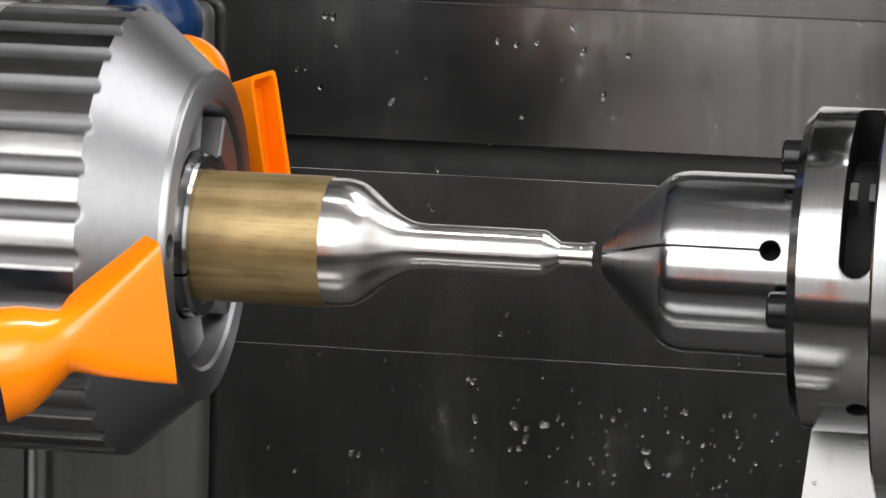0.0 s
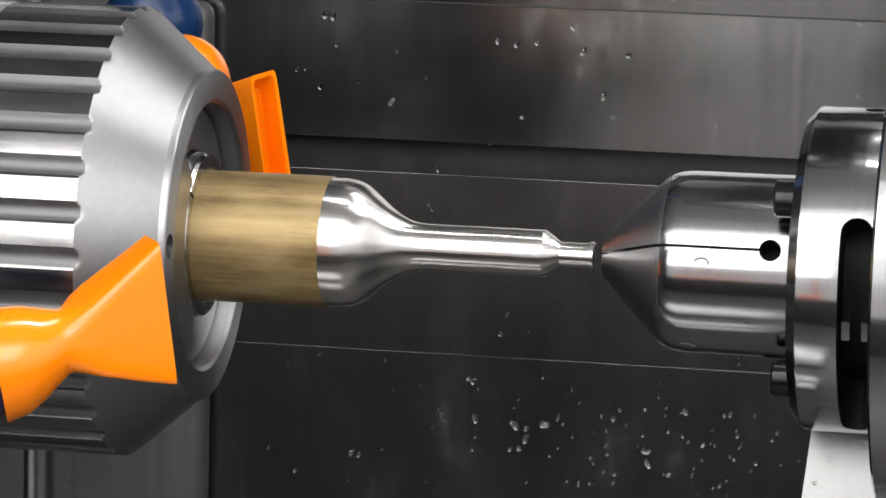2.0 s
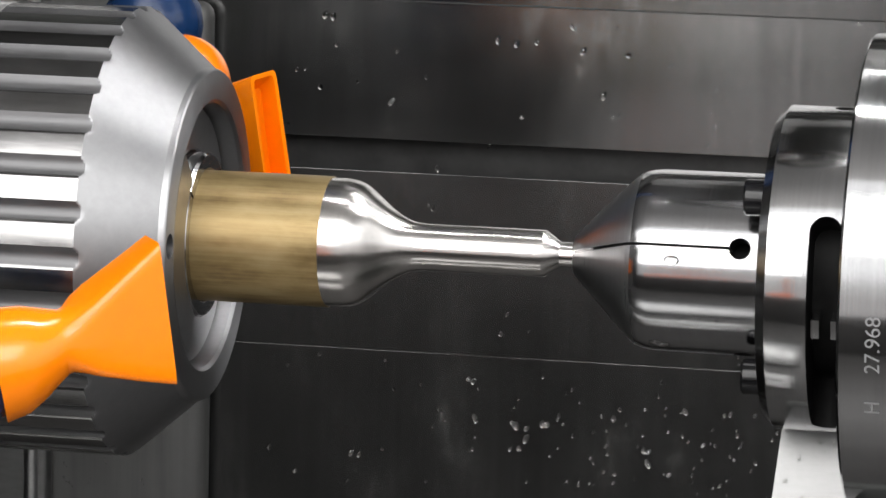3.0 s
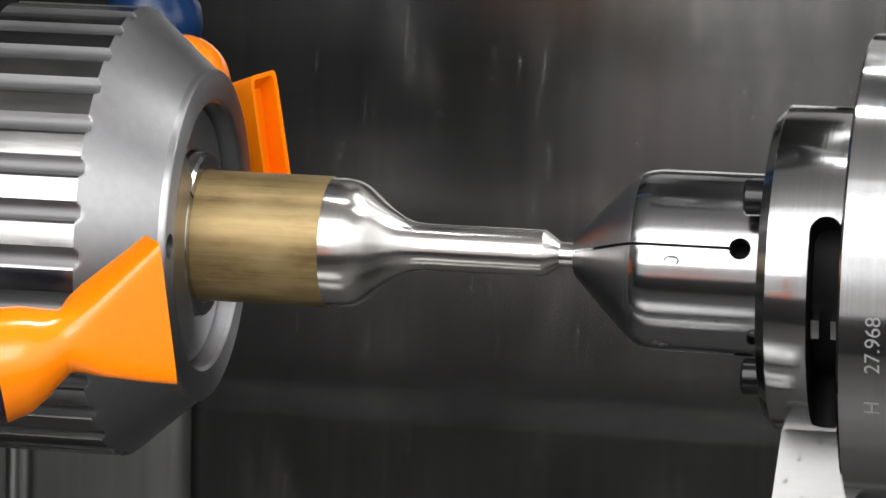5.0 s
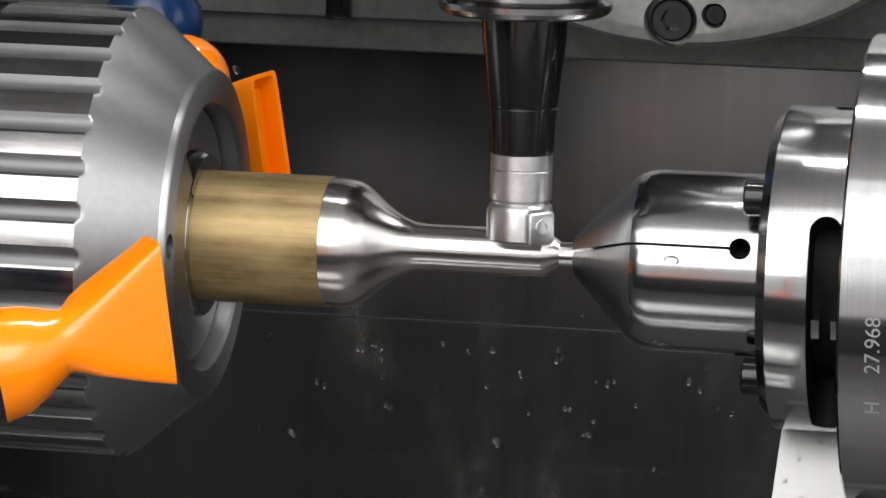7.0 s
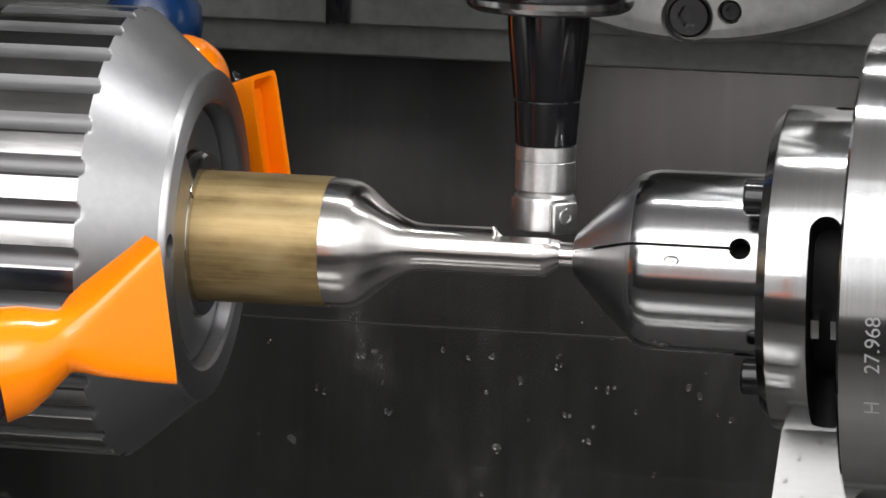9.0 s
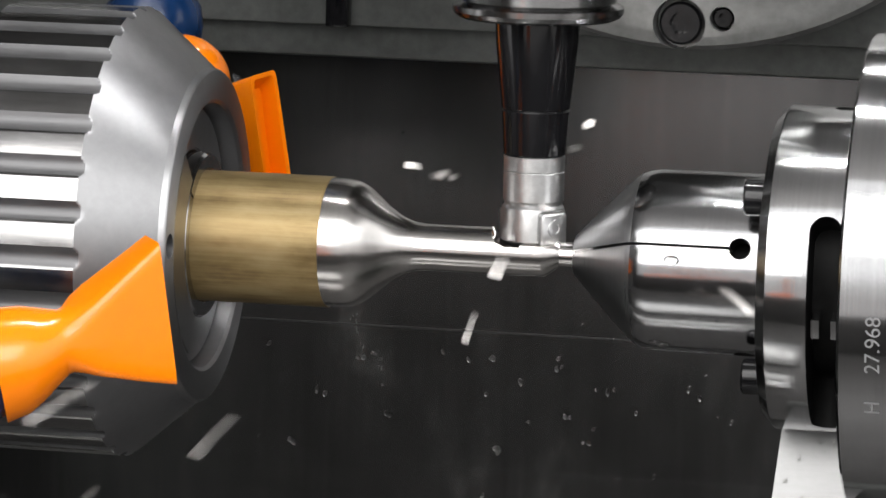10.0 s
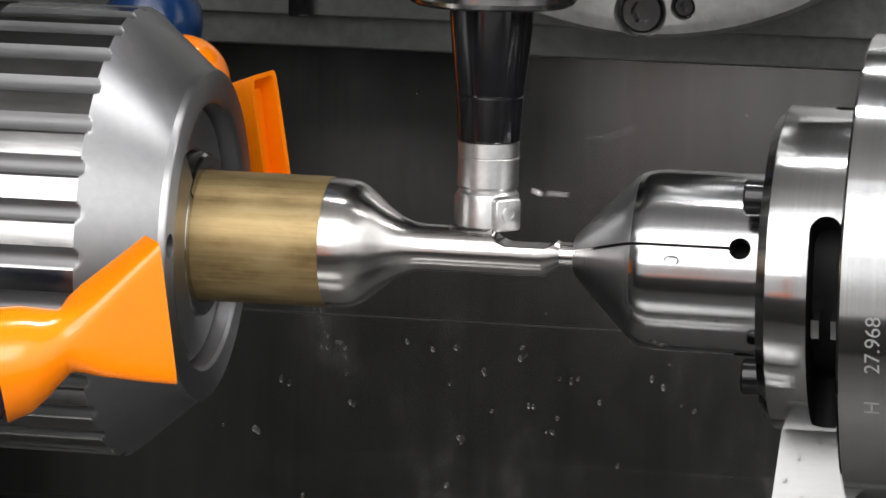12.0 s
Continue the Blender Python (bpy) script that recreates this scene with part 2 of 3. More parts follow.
# unseen trolley-shaped stand-in, added for the orange patch mirrored in cover and bar
def build_stand_in():
    t = thing("tool_trolley", "unseen orange stand-in shaped like a trolley, added for its reflection", "trolley")
    part("body", box(-0.90, -0.50, -3.0, -2.6, -1.05, -0.50, 0.015), M_STAND_IN, t)
    part("back_panel", box(-0.575, -0.515, -2.68, -2.62, -0.50, 0.05, 0.006), M_STAND_IN, t)
    for k in range(3):
        part("drawer", box(-0.87, -0.53, -2.598, -2.585, -1.0 + 0.165 * k, -0.85 + 0.165 * k, 0.005), M_STAND_IN, t)
    for x in (-0.84, -0.56):
        for y in (-2.94, -2.66):
            part("castor", joined(lathe([(x - 0.015, 0.05), (x + 0.015, 0.05)], 32, closed=False)), M_BLACK, t).location = (0, y, -1.10)
    return t


build_stand_in()


# ---- sliding back cover with oil drops ----
def build_cover():
    t = thing("sliding_cover", "dark brushed steel sliding back cover spattered with oil drops", "machine cover")
    part("sheet", box(-0.40, 0.50, 0.2762, 0.2798, -0.128, 0.30, 0.0006), M_PANEL, t, sharp=0.0)
    lean = box(-0.40, 0.50, 0.2802, 0.2811, -0.1712, -0.110, 0.0002)
    bmesh.ops.rotate(lean, verts=lean.verts, cent=(0, 0.28065, -0.1406), matrix=Matrix.Rotation(radians(-1.2), 3, "X"))
    part("lower_sheet", lean, M_PANEL, t, sharp=0.0)
    part("lower_sheet", box(-0.40, 0.50, 0.2802, 0.2811, -0.23785, -0.1815, 0.0002), M_PANEL, t, sharp=0.0)
    part("lower_sheet", box(-0.40, 0.50, 0.2808, 0.2817, -0.37, -0.2380, 0.0002), M_PANEL, t, sharp=0.0)
    # dark colour stands in for the shade in the gap between the lower sheets
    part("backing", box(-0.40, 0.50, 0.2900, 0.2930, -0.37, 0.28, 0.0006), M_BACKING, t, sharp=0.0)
    part("side_plate", box(-0.40, -0.1515, 0.2680, 0.2800, -0.37, -0.130, 0.0050, 4), M_SIDE, t, sharp=0.9)
    part("side_post", box(-0.40, -0.2000, 0.2610, 0.2676, -0.37, -0.130, 0.0028, 4), M_PLATE, t, "bright vertical steel strip", sharp=0.9)
    bead = turned_z([(-0.37, 0.0018), (-0.3695, 0.0022), (-0.1305, 0.0022), (-0.130, 0.0018)], 32)
    bmesh.ops.translate(bead, verts=bead.verts, vec=(-0.2055, 0.2606, 0))
    part("edge_bead", bead, M_CUTTER, t, "bright round steel bead")
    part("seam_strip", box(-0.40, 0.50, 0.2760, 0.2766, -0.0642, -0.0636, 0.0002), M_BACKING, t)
    hem = box(-0.40, 0.50, -0.0004, 0.0004, -0.0053, 0.0053)
    bmesh.ops.rotate(hem, verts=hem.verts, cent=(0, 0, 0), matrix=Matrix.Rotation(radians(-1.0), 3, "X"))
    bmesh.ops.translate(hem, verts=hem.verts, vec=(0, 0.27645, -0.1128))
    part("hem", hem, M_PANEL, t, "slightly bent lower hem", sharp=0.0)
    beam = part("crossbeam", box(-0.40, 0.50, 0.245, 0.2758, 0.0230, 0.15, 0.0025), M_BEAM, t, "grey cast crossbeam")
    part("ledge", box(-0.40, 0.50, 0.238, 0.2445, 0.0335, 0.15, 0.001), M_BEAM, beam)
    part("stop_block", box(-0.0860, -0.0790, 0.232, 0.2375, 0.0335, 0.053, 0.0008), M_BLACK, beam, "small black stop block")
    bm = bmesh.new()
    bmesh.ops.create_icosphere(bm, subdivisions=2, radius=1)
    for v in bm.verts:
        v.co *= 1 + 0.18 * noise.noise(v.co * 1.6)
    me = mesh_of(bm, M_DROP, 3.0, "droplet")
    rng = random.Random(4)
    upper = [(-84, -74), (-80, -73), (-97, -85), (-94, -87), (-57, -71), (-42, -72), (-20, -71), (-21, -74), (-33, -79), (-42, -83),
             (-9, -80), (-4, -80), (-17, -89), (-8, -93), (4, -87), (20, -78), (24, -81), (-106, -102), (-38, -101), (-40, -101),
             (-12, -97), (-125, 12), (-113, -71), (-77, -74), (-76, -83), (-49, -73), (-44, -116), (-90, -122), (-116, -101), (-74, -92),
             (35, -87)]
    middle = [(-62, -139), (-56, -140), (-51, -139), (-94, -144), (-39, -134), (-19, -128), (5, -151), (-30, -155), (-54, -162),
              (-117, -134), (-113, -143), (-126, -151), (-124, -150), (-118, -156), (-96, -160), (-64, -172), (-80, -180), (-36, -141),
              (-22, -142), (-26, -161), (-8, -145), (6, -162), (49, -151), (49, -129), (-84, -192)]
    lower = [(-55, -259), (-50, -260), (-45, -259), (-40, -255), (-24, -255), (-50, -264), (-55, -267), (-13, -265), (-13, -269),
             (-22, -276), (-6, -272), (-1, -252), (12, -252), (5, -262), (16, -262), (21, -267), (-59, -230), (-58, -225), (-70, -246),
             (-68, -258), (-125, -278), (-133, -271), (-106, -272)]
    for spots in (upper, middle, lower):
        for x, z in spots:
            y = 0.2760 if z > -128 else 0.2801 + (z / 1000 + 0.1406) * 0.0209 if z > -171 else 0.2800
            for k in range(1 + (rng.random() < 0.25)):
                s = rng.uniform(0.0005, 0.0010)
                m = Matrix.LocRotScale((x / 1000 + rng.uniform(-1, 1) * 0.0008 + 0.0015 * k, y, z / 1000 + rng.uniform(-1, 1) * 0.0006),
                                       Euler((0, rng.uniform(-0.7, 0.7), 0)), (s * rng.uniform(0.7, 1.1), s * 0.6, s * rng.uniform(0.9, 1.6)))
                shared("droplet", me, t, m)
    for x, z, tilt in ((-196.5, -278.5, -0.5), (-183.2, -276.5, -0.4), (-196.5, -283.2, -0.5), (-194.6, -284.7, -0.7), (-170.9, -282.4, -0.2), (-188.5, -283.4, 0.3)):
        shared("droplet", me, t, Matrix.LocRotScale((x / 1000, 0.2678, z / 1000), Euler((0, tilt, 0)), (0.00035, 0.0003, 0.00105)))
    for k in range(46):
        s = rng.uniform(0.0003, 0.0006)
        shared("droplet", me, t, Matrix.LocRotScale((rng.uniform(-0.055, 0.030), 0.2805, rng.uniform(-0.279, -0.250)), Euler((0, rng.uniform(-0.7, 0.7), 0)),
                                                    (s * rng.uniform(0.7, 1.1), s * 0.7, s * rng.uniform(0.8, 1.4))))
    for k in range(110):
        low = k % 5 > 1
        z = rng.uniform(-0.285, -0.225) if low else rng.uniform(-0.21, 0.01)
        if -0.182 < z < -0.170 or -0.132 < z < -0.109 or -0.240 < z < -0.236:
            continue
        s = rng.uniform(0.00028, 0.00062)
        y = 0.2808 if z < -0.238 else 0.2802 if z < -0.171 else 0.2802 + (z + 0.1406) * 0.0209 if z < -0.128 else 0.2762
        shared("droplet", me, t, Matrix.LocRotScale((rng.uniform(-0.135, 0.055), y, z), Euler((0, rng.uniform(-0.7, 0.7), 0)),
                                                    (s, s * 0.6, s * rng.uniform(0.9, 1.5))))
    return t


sliding_cover = build_cover()


# ---- swivel head and milling tool ----
def cap_screw(parent, m, radius, height, mat=None, name="screw"):
    """A socket head screw: head along local z, with a hexagon socket."""
    bm = bmesh.new()
    prof = [(0, radius), (height * 0.88, radius), (height, radius * 0.88), (height, radius * 0.52), (height * 0.45, radius * 0.5)]
    rings = []
    for i, (z, r) in enumerate(prof):
        ring = []
        for k in range(36):
            a = 2 * math.pi * k / 36
            rr = r if i < 3 else r * (0.9 + 0.1 * abs(math.cos(3 * a)))
            ring.append(bm.verts.new((rr * math.cos(a), rr * math.sin(a), z)))
        rings.append(ring)
    for a, b in zip(rings, rings[1:]):
        for k in range(36):
            j = (k + 1) % 36
            bm.faces.new((a[k], a[j], b[j], b[k]))
    bm.faces.new(rings[-1])
    bm.faces.new(list(reversed(rings[0])))
    bmesh.ops.transform(bm, matrix=m, verts=bm.verts)
    return part(name, bm, mat or M_BLACK, parent, "black socket head screw")


TOOL_X, TOOL_Y, TOOL_Z = 0.0211, -0.012, 0.0077


def build_head():
    t = thing("swivel_head", "grey cast swivel head with black socket screws", "machine head")
    # swivel disc, its face towards the front
    disc = turned_z([(0, 0.104), (0.060, 0.104), (0.0632, 0.1025), (0.064, 0.100)], 128)
    bmesh.ops.rotate(disc, verts=disc.verts, cent=(0, 0, 0), matrix=Matrix.Rotation(radians(90), 3, "X"))
    bmesh.ops.translate(disc, verts=disc.verts, vec=(0.028, 0.244, 0.139))
    cut = [radial_rod(0, 0, 0, 0.02, 0.0076), radial_rod(0, 0, 0, 0.02, 0.0036)]
    for c, (x, z) in zip(cut, ((0.0262, 0.0425), (0.0385, 0.0445))):
        bmesh.ops.translate(c, verts=c.verts, vec=(x, 0.190, z))
    d = part("swivel_disc", carved(disc, cut), M_DISC, t)
    cap_screw(d, Matrix.Translation((0.0262, 0.189, 0.0425)) @ Matrix.Rotation(radians(90), 4, "X"), 0.0062, 0.006)
    cap_screw(d, Matrix.Translation((0.0385, 0.189, 0.0445)) @ Matrix.Rotation(radians(90), 4, "X"), 0.0029, 0.006)
    # spindle body above the tool
    b = turned_z([(0.0685, 0.030), (0.0700, 0.034), (0.085, 0.036), (0.20, 0.036)], 96)
    bmesh.ops.translate(b, verts=b.verts, vec=(TOOL_X, TOOL_Y, TOOL_Z))
    part("spindle_body", b, M_BEAM, t)
    part("arm", box(TOOL_X - 0.03, TOOL_X + 0.03, TOOL_Y + 0.02, 0.185, TOOL_Z + 0.115, TOOL_Z + 0.195, 0.006), M_BEAM, t)
    return t


swivel_head = build_head()


def build_tool():
    t = thing("milling_tool", "black tool holder with a grey indexable end mill", "milling tool", at=(TOOL_X, TOOL_Y, TOOL_Z))
    part("flange", turned_z([(0.0542, 0.0100), (0.0542, 0.0182), (0.0549, 0.0197), (0.0560, 0.0206), (0.0574, 0.0207), (0.0586, 0.0188), (0.0612, 0.0188),
                             (0.0622, 0.0203), (0.0660, 0.0203), (0.0684, 0.0170), (0.0684, 0.010)], 96), M_STEEL, t, "polished steel flange")
    part("holder", turned_z([(0.0212, 0.0060), (0.0212, 0.0072), (0.0216, 0.0075), (0.0320, 0.0082), (0.0324, 0.0080), (0.0328, 0.0083),
                             (0.0490, 0.0100), (0.0538, 0.0103), (0.0541, 0.0092)], 96), M_BLACK, t, "glossy black tapered holder")
    shank = turned_z([(0.0002, 0.0068), (0.0008, 0.0077), (0.0075, 0.0077), (0.0086, 0.0075), (0.0093, 0.0070), (0.0098, 0.0070), (0.0104, 0.0074), (0.0172, 0.0074),
                      (0.0174, 0.0072), (0.0177, 0.0074), (0.0211, 0.0074)], 72)
    cut = []
    for k in range(2):
        c = box(0.0066, 0.0100, -0.0048, 0.0044, -0.001, 0.0084, 0.0006)
        bmesh.ops.rotate(c, verts=c.verts, cent=(0, 0, 0), matrix=Matrix.Rotation(radians(180 * k - 40), 3, "Z"))
        cut.append(c)
    part("cutter", carved(shank, cut), M_CUTTER, t, "matt nickel cutter body")
    for k in range(2):
        m = Matrix.Rotation(radians(180 * k - 40), 4, "Z")
        ins = box(0.0058, 0.0081, -0.0036, 0.0043, -0.0001, 0.0078, 0.0009, 3)
        bmesh.ops.transform(ins, matrix=m, verts=ins.verts)
        i = part("insert", ins, M_CUTTER, t, "small carbide insert")
        cap_screw(i, m @ Matrix.Translation((0.0079, 0.0004, 0.0041)) @ Matrix.Rotation(radians(90), 4, "Y"), 0.0022, 0.0006, M_CUTTER, "insert_screw")
    return t


milling_tool = build_tool()


# ---- main spindle chuck ----
def build_chuck():
    t = thing("lathe_chuck", "ribbed ground steel chuck with a conical front", "chuck")
    ribs = 32

    def grooved(x, r, phi):
        if r < 0.048 or x < -0.12:
            return r
        u = ((math.degrees(phi) - 12.7) / (360 / ribs)) % 1.0
        d = min(u, 1 - u) / 0.20
        g = 0.0011 * math.sqrt(max(0.0, 1 - d * d)) if d < 1 else 0.0
        return min(r, 0.0553 - g)

    prof = [(-0.30, 0.045), (-0.1098, 0.045), (-0.1096, 0.0545), (-0.1088, 0.0553), (-0.0766, 0.0553), (-0.0761, 0.05487), (-0.0756, 0.05443), (-0.0750, 0.0539),
            (-0.0744, 0.0534), (-0.073, 0.0522), (-0.0608, 0.04155), (-0.0603, 0.0411), (-0.0590, 0.0408), (-0.0586, 0.0405), (-0.0584, 0.0400), (-0.0584, 0.0334), (-0.0592, 0.0325), (-0.0720, 0.0322), (-0.0720, 0.0215), (-0.30, 0.0213)]
    holes = []
    for k in (0, 3):
        c = lathe([(-0.070, 0.0031), (-0.050, 0.0031)], 28, closed=False)
        bmesh.ops.translate(c, verts=c.verts, vec=around(0, 0.0370, radians(60 * k + 4)))
        holes.append(c)
    # groove floors, their run-outs and the hole walls take the darkened milled colour
    part("body", carved(lathe(prof, 512, grooved), holes), M_CHUCK, t, second=(M_GROOVE_SHADE, M_LAND),
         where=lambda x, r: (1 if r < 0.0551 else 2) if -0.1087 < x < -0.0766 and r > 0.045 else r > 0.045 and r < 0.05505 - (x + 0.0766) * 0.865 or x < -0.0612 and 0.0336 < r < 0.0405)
    for a, b, x in ((-60, 48, -0.0590), (64, 168, -0.0632), (-178, -76, -0.0625)):
        key = sector(-0.0722, x, 0.0208, 0.0316, a, b, 36)
        bmesh.ops.bevel(key, geom=[e for e in key.edges if e.calc_face_angle(0) > 0.8], offset=0.0005, segments=2, affect="EDGES")
        part("jaw", key, M_FACE, t)
    cut = [sector(-0.10, -0.05, 0.0163, 0.0236, 120 * k + 38, 120 * k + 40.5, 2) for k in range(3)]
    cut += [radial_rod(-0.0612, 120 * k + 3, 0.0195, 0.024, 0.0011, 16) for k in range(3)]
    part("collet", carved(lathe([(-0.095, 0.0204), (-0.0600, 0.0203), (-0.0592, 0.0197), (-0.0592, 0.0166), (-0.0597, 0.01615), (-0.095, 0.01615)], 160), cut),
         M_COLLET, t, "polished steel clamping collet")
    return t


lathe_chuck = build_chuck()
tagged(part("headstock", joined(box(-0.62, -0.235, -0.10, 0.10, -0.38, 0.10, 0.006), lathe([(-0.26, 0.075), (-0.17, 0.075), (-0.168, 0.073), (-0.168, 0.052), (-0.26, 0.052)], 96)), M_BEAM),
       "grey cast headstock that holds the ribbed chuck", "headstock")


# ---- workpiece ----
FLAT_Z, SHAVE_Z = 0.0018, 0.0049


def build_workpiece():
    t = thing("workpiece", "turned metal bar with gold-brown mill scale at its thick end", "workpiece")
    part("raw_bar", lathe([(-0.11, 0.0155), (-0.11, 0.01602), (-0.0280, 0.01602), (-0.0277, 0.01590), (-0.0277, 0.0150)], 128, closed=False), M_SCALE, t,
         "gold-brown scaled bar with dark streaks")
    prof = [(-0.0277, 0.01575), (-0.0240, 0.01570), (-0.0222, 0.01545), (-0.0205, 0.01495), (-0.0188, 0.01400), (-0.0174, 0.01290), (-0.0160, 0.01170),
            (-0.0146, 0.01045), (-0.0132, 0.00930), (-0.0118, 0.00830), (-0.0104, 0.00740), (-0.0090, 0.00670), (-0.0075, 0.00615), (-0.0060, 0.00585),
            (-0.0040, 0.00570), (0.0250, 0.00570), (0.0254, 0.00560), (0.0288, 0.00320), (0.0291, 0.00300), (0.0362, 0.00300), (0.0363, 0.00345),
            (0.0372, 0.00345), (0.0375, 0.0031)]
    part("turned_section", carved(lathe(prof, 384, closed=False), [swept_room(FLAT_Z, 0.0090), swept_room(SHAVE_Z, 0.0090, 1)]), M_TURNED, t, "bright turned and contoured metal end")
    burr = bmesh.new()
    rows = []
    for k in range(9):
        u = k / 8
        x, z = 0.0121 + 0.0008 * math.sin(u * 3.0), 0.0034 + 0.0034 * u
        rows.append([burr.verts.new((x + dx, y * (1 - 0.55 * u), z)) for y, dx in ((-0.0016, 0), (0.0016, 0), (0.0016, 0.00022), (-0.0016, 0.00022))])
    for p, q in zip(rows, rows[1:]):
        for i in range(4):
            burr.faces.new((p[i], p[(i + 1) % 4], q[(i + 1) % 4], q[i]))
    burr.faces.new(rows[0])
    burr.faces.new(list(reversed(rows[-1])))
    flap = part("burr", burr, M_TURNED, t, "small raised burr")
    return t, prof, flap


def swept_room(z0, z1, cut=0):
    """The room that the end mill with its rounded inserts sweeps in the first or the second cut, between two heights."""
    cx, right, bottom = ((TOOL_X - 0.0008, 0.0288, FLAT_Z), (TOOL_X - 0.0119, TOOL_X - 0.0088, SHAVE_Z))[cut]
    r, corner = 0.0080, (0.0030, 0.0012)[cut]
    bm = bmesh.new()
    rings = []
    for z in np.linspace(z0, z1, 9):
        u = 1 - min(1.0, max(0.0, (z - bottom) / corner))
        inset = corner * (1 - math.sqrt(1 - u * u))
        outline = [(cx + inset + r * math.cos(a), r * 1.6 * math.sin(a)) for a in np.linspace(math.pi / 2, 3 * math.pi / 2, 33)]
        outline += [(right - inset, -r * 1.6), (right - inset, r * 1.6)]
        rings.append([bm.verts.new((x, y, z)) for x, y in outline])
    bm.faces.new(rings[0])
    bm.faces.new(list(reversed(rings[-1])))
    for low, high in zip(rings, rings[1:]):
        for k in range(len(low)):
            n = (k + 1) % len(low)
            bm.faces.new((low[k], high[k], high[n], low[n]))
    return bm


def common(a, b):
    """What the bodies a and b share."""
    obs = []
    for bm in (a, b):
        bmesh.ops.recalc_face_normals(bm, faces=bm.faces)
        me = bpy.data.meshes.new("body")
        bm.to_mesh(me)
        bm.free()
        obs.append(new("body", me))
    mod = obs[0].modifiers.new("cut", "BOOLEAN")
    mod.operation, mod.object, mod.solver = "INTERSECT", obs[1], "EXACT"
    bpy.context.view_layer.update()
    out = bmesh.new()
    out.from_mesh(bpy.data.meshes.new_from_object(obs[0].evaluated_get(bpy.context.evaluated_depsgraph_get())))
    for o in obs:
        bpy.data.objects.remove(o, do_unlink=True)
    return out


workpiece, PROFILE, burr_flap = build_workpiece()

# layers that the cutter takes away: seconds, lower and upper height, first or second cut
LAYERS = [(6.0, 0.0049, 0.0062, 0), (6.7, 0.0042, 0.0049, 0), (8.1, 0.0030, 0.0042, 0), (9.5, 0.0023, 0.0030, 0), (10.0, FLAT_Z, 0.0023, 0), (12.0, SHAVE_Z, 0.0062, 1)]
# fall of a flying chip, in metres by the square of the seconds
DROP = 3.0
# way in mm (along the bar, towards the back, up) that the chips of a layer have flown at its time; chips of one row follow one another
FLIGHTS = [[[(-21, -10, -23), (-25, -13, -28), (-29, -15, -33), (-36, -20, -45)], [(2, -14, -10), (2, -14, -14), (1, -14, -20)], [(12, 14, 18), (11, 14, 11)], [(-78, -40, -52)]],
           [[(-44, -14, -36), (-60, -20, -52)], [(20, 9, 33), (49, -6, -12)]],
           [[(-31, -6, -34), (-40, -8, -44)], [(17, 8, 19), (25, 9, -12)], [(0, -5, -20)]],
           [[(-40, 20, 34), (-18, 15, 32)], [(-2, -12, -22), (-3, -14, -30), (-4, -16, -35)]],
           [[(-26, 10, 17), (-22, 10, 15), (-16, 10, 14)], [(17, 8, 29), (13, 8, 24), (12, 8, 17)], [(13, -10, 9)], [(-3, -14, -4), (-7, -14, -11)],
            [(51, -28, -3), (58, -28, -6), (67, -45, -10)], [(-56, -20, -37)], [(-83, -70, 28)], [(-83, -30, -52), (-82, -95, -25)]],
           [[(12, 15, 34), (8, 15, 27)], [(11, 12, 16)], [(32, 12, 22), (37, 12, 23)], [(19, 10, 8), (24, 10, 8)]]]


def slab(bm, lower, upper):
    """A copy of the body bm between two corners."""
    return common(bm.copy(), box(lower[0], upper[0], lower[1], upper[1], -0.01, 0.02))


def build_chips():
    made = []
    rng = random.Random(12)
    cuts = (0.0, 0.0026, 0.0042, 0.0060, 0.0080, 0.0098, 0.0116, 0.0134, 0.0150, 0.0166, 0.0182, 0.0198, 0.0214, 0.0230, 0.0246, 0.0262, 0.0400)
    for (t0, z0, z1, cut), rows in zip(LAYERS, FLIGHTS):
        layer = common(lathe(PROFILE, 384, closed=False), swept_room(z0, z1, cut))
        ways = [Vector(w) for row in rows for w in row]
        rng.shuffle(ways)
        for x0, x1 in zip(cuts, cuts[1:]):
            for y0, y1 in ((-0.02, -0.0018), (-0.0018, 0), (0, 0.0018), (0.0018, 0.02)):
                bm = slab(layer, (x0, y0), (x1, y1))
                if bm.verts:
                    ob = tagged(part("metal_chip", bm, M_TURNED), "bright metal chip milled off the turned bar", "metal chip", "milled chips")
                    # the first chips keep together in showers, the rest come off one by one round that time
                    flown = rng.uniform(0.075, 0.105)
                    if ways:
                        way, start = ways.pop(), t0 - flown
                    else:
                        way, start = Vector([rng.uniform(-60, 40), rng.uniform(-20, 15), rng.uniform(-60, 20)]), t0 + (rng.uniform(-0.40, -0.34) if cut else rng.uniform(-0.13, -0.05) if t0 == 6.7 else rng.uniform(0.03, 0.14))
                    way.z += 1000 * DROP * flown * flown
                    made.append((ob, start, way * (0.1 / flown)))
                else:
                    bm.free()
        layer.free()
    return made


metal_chips = build_chips()


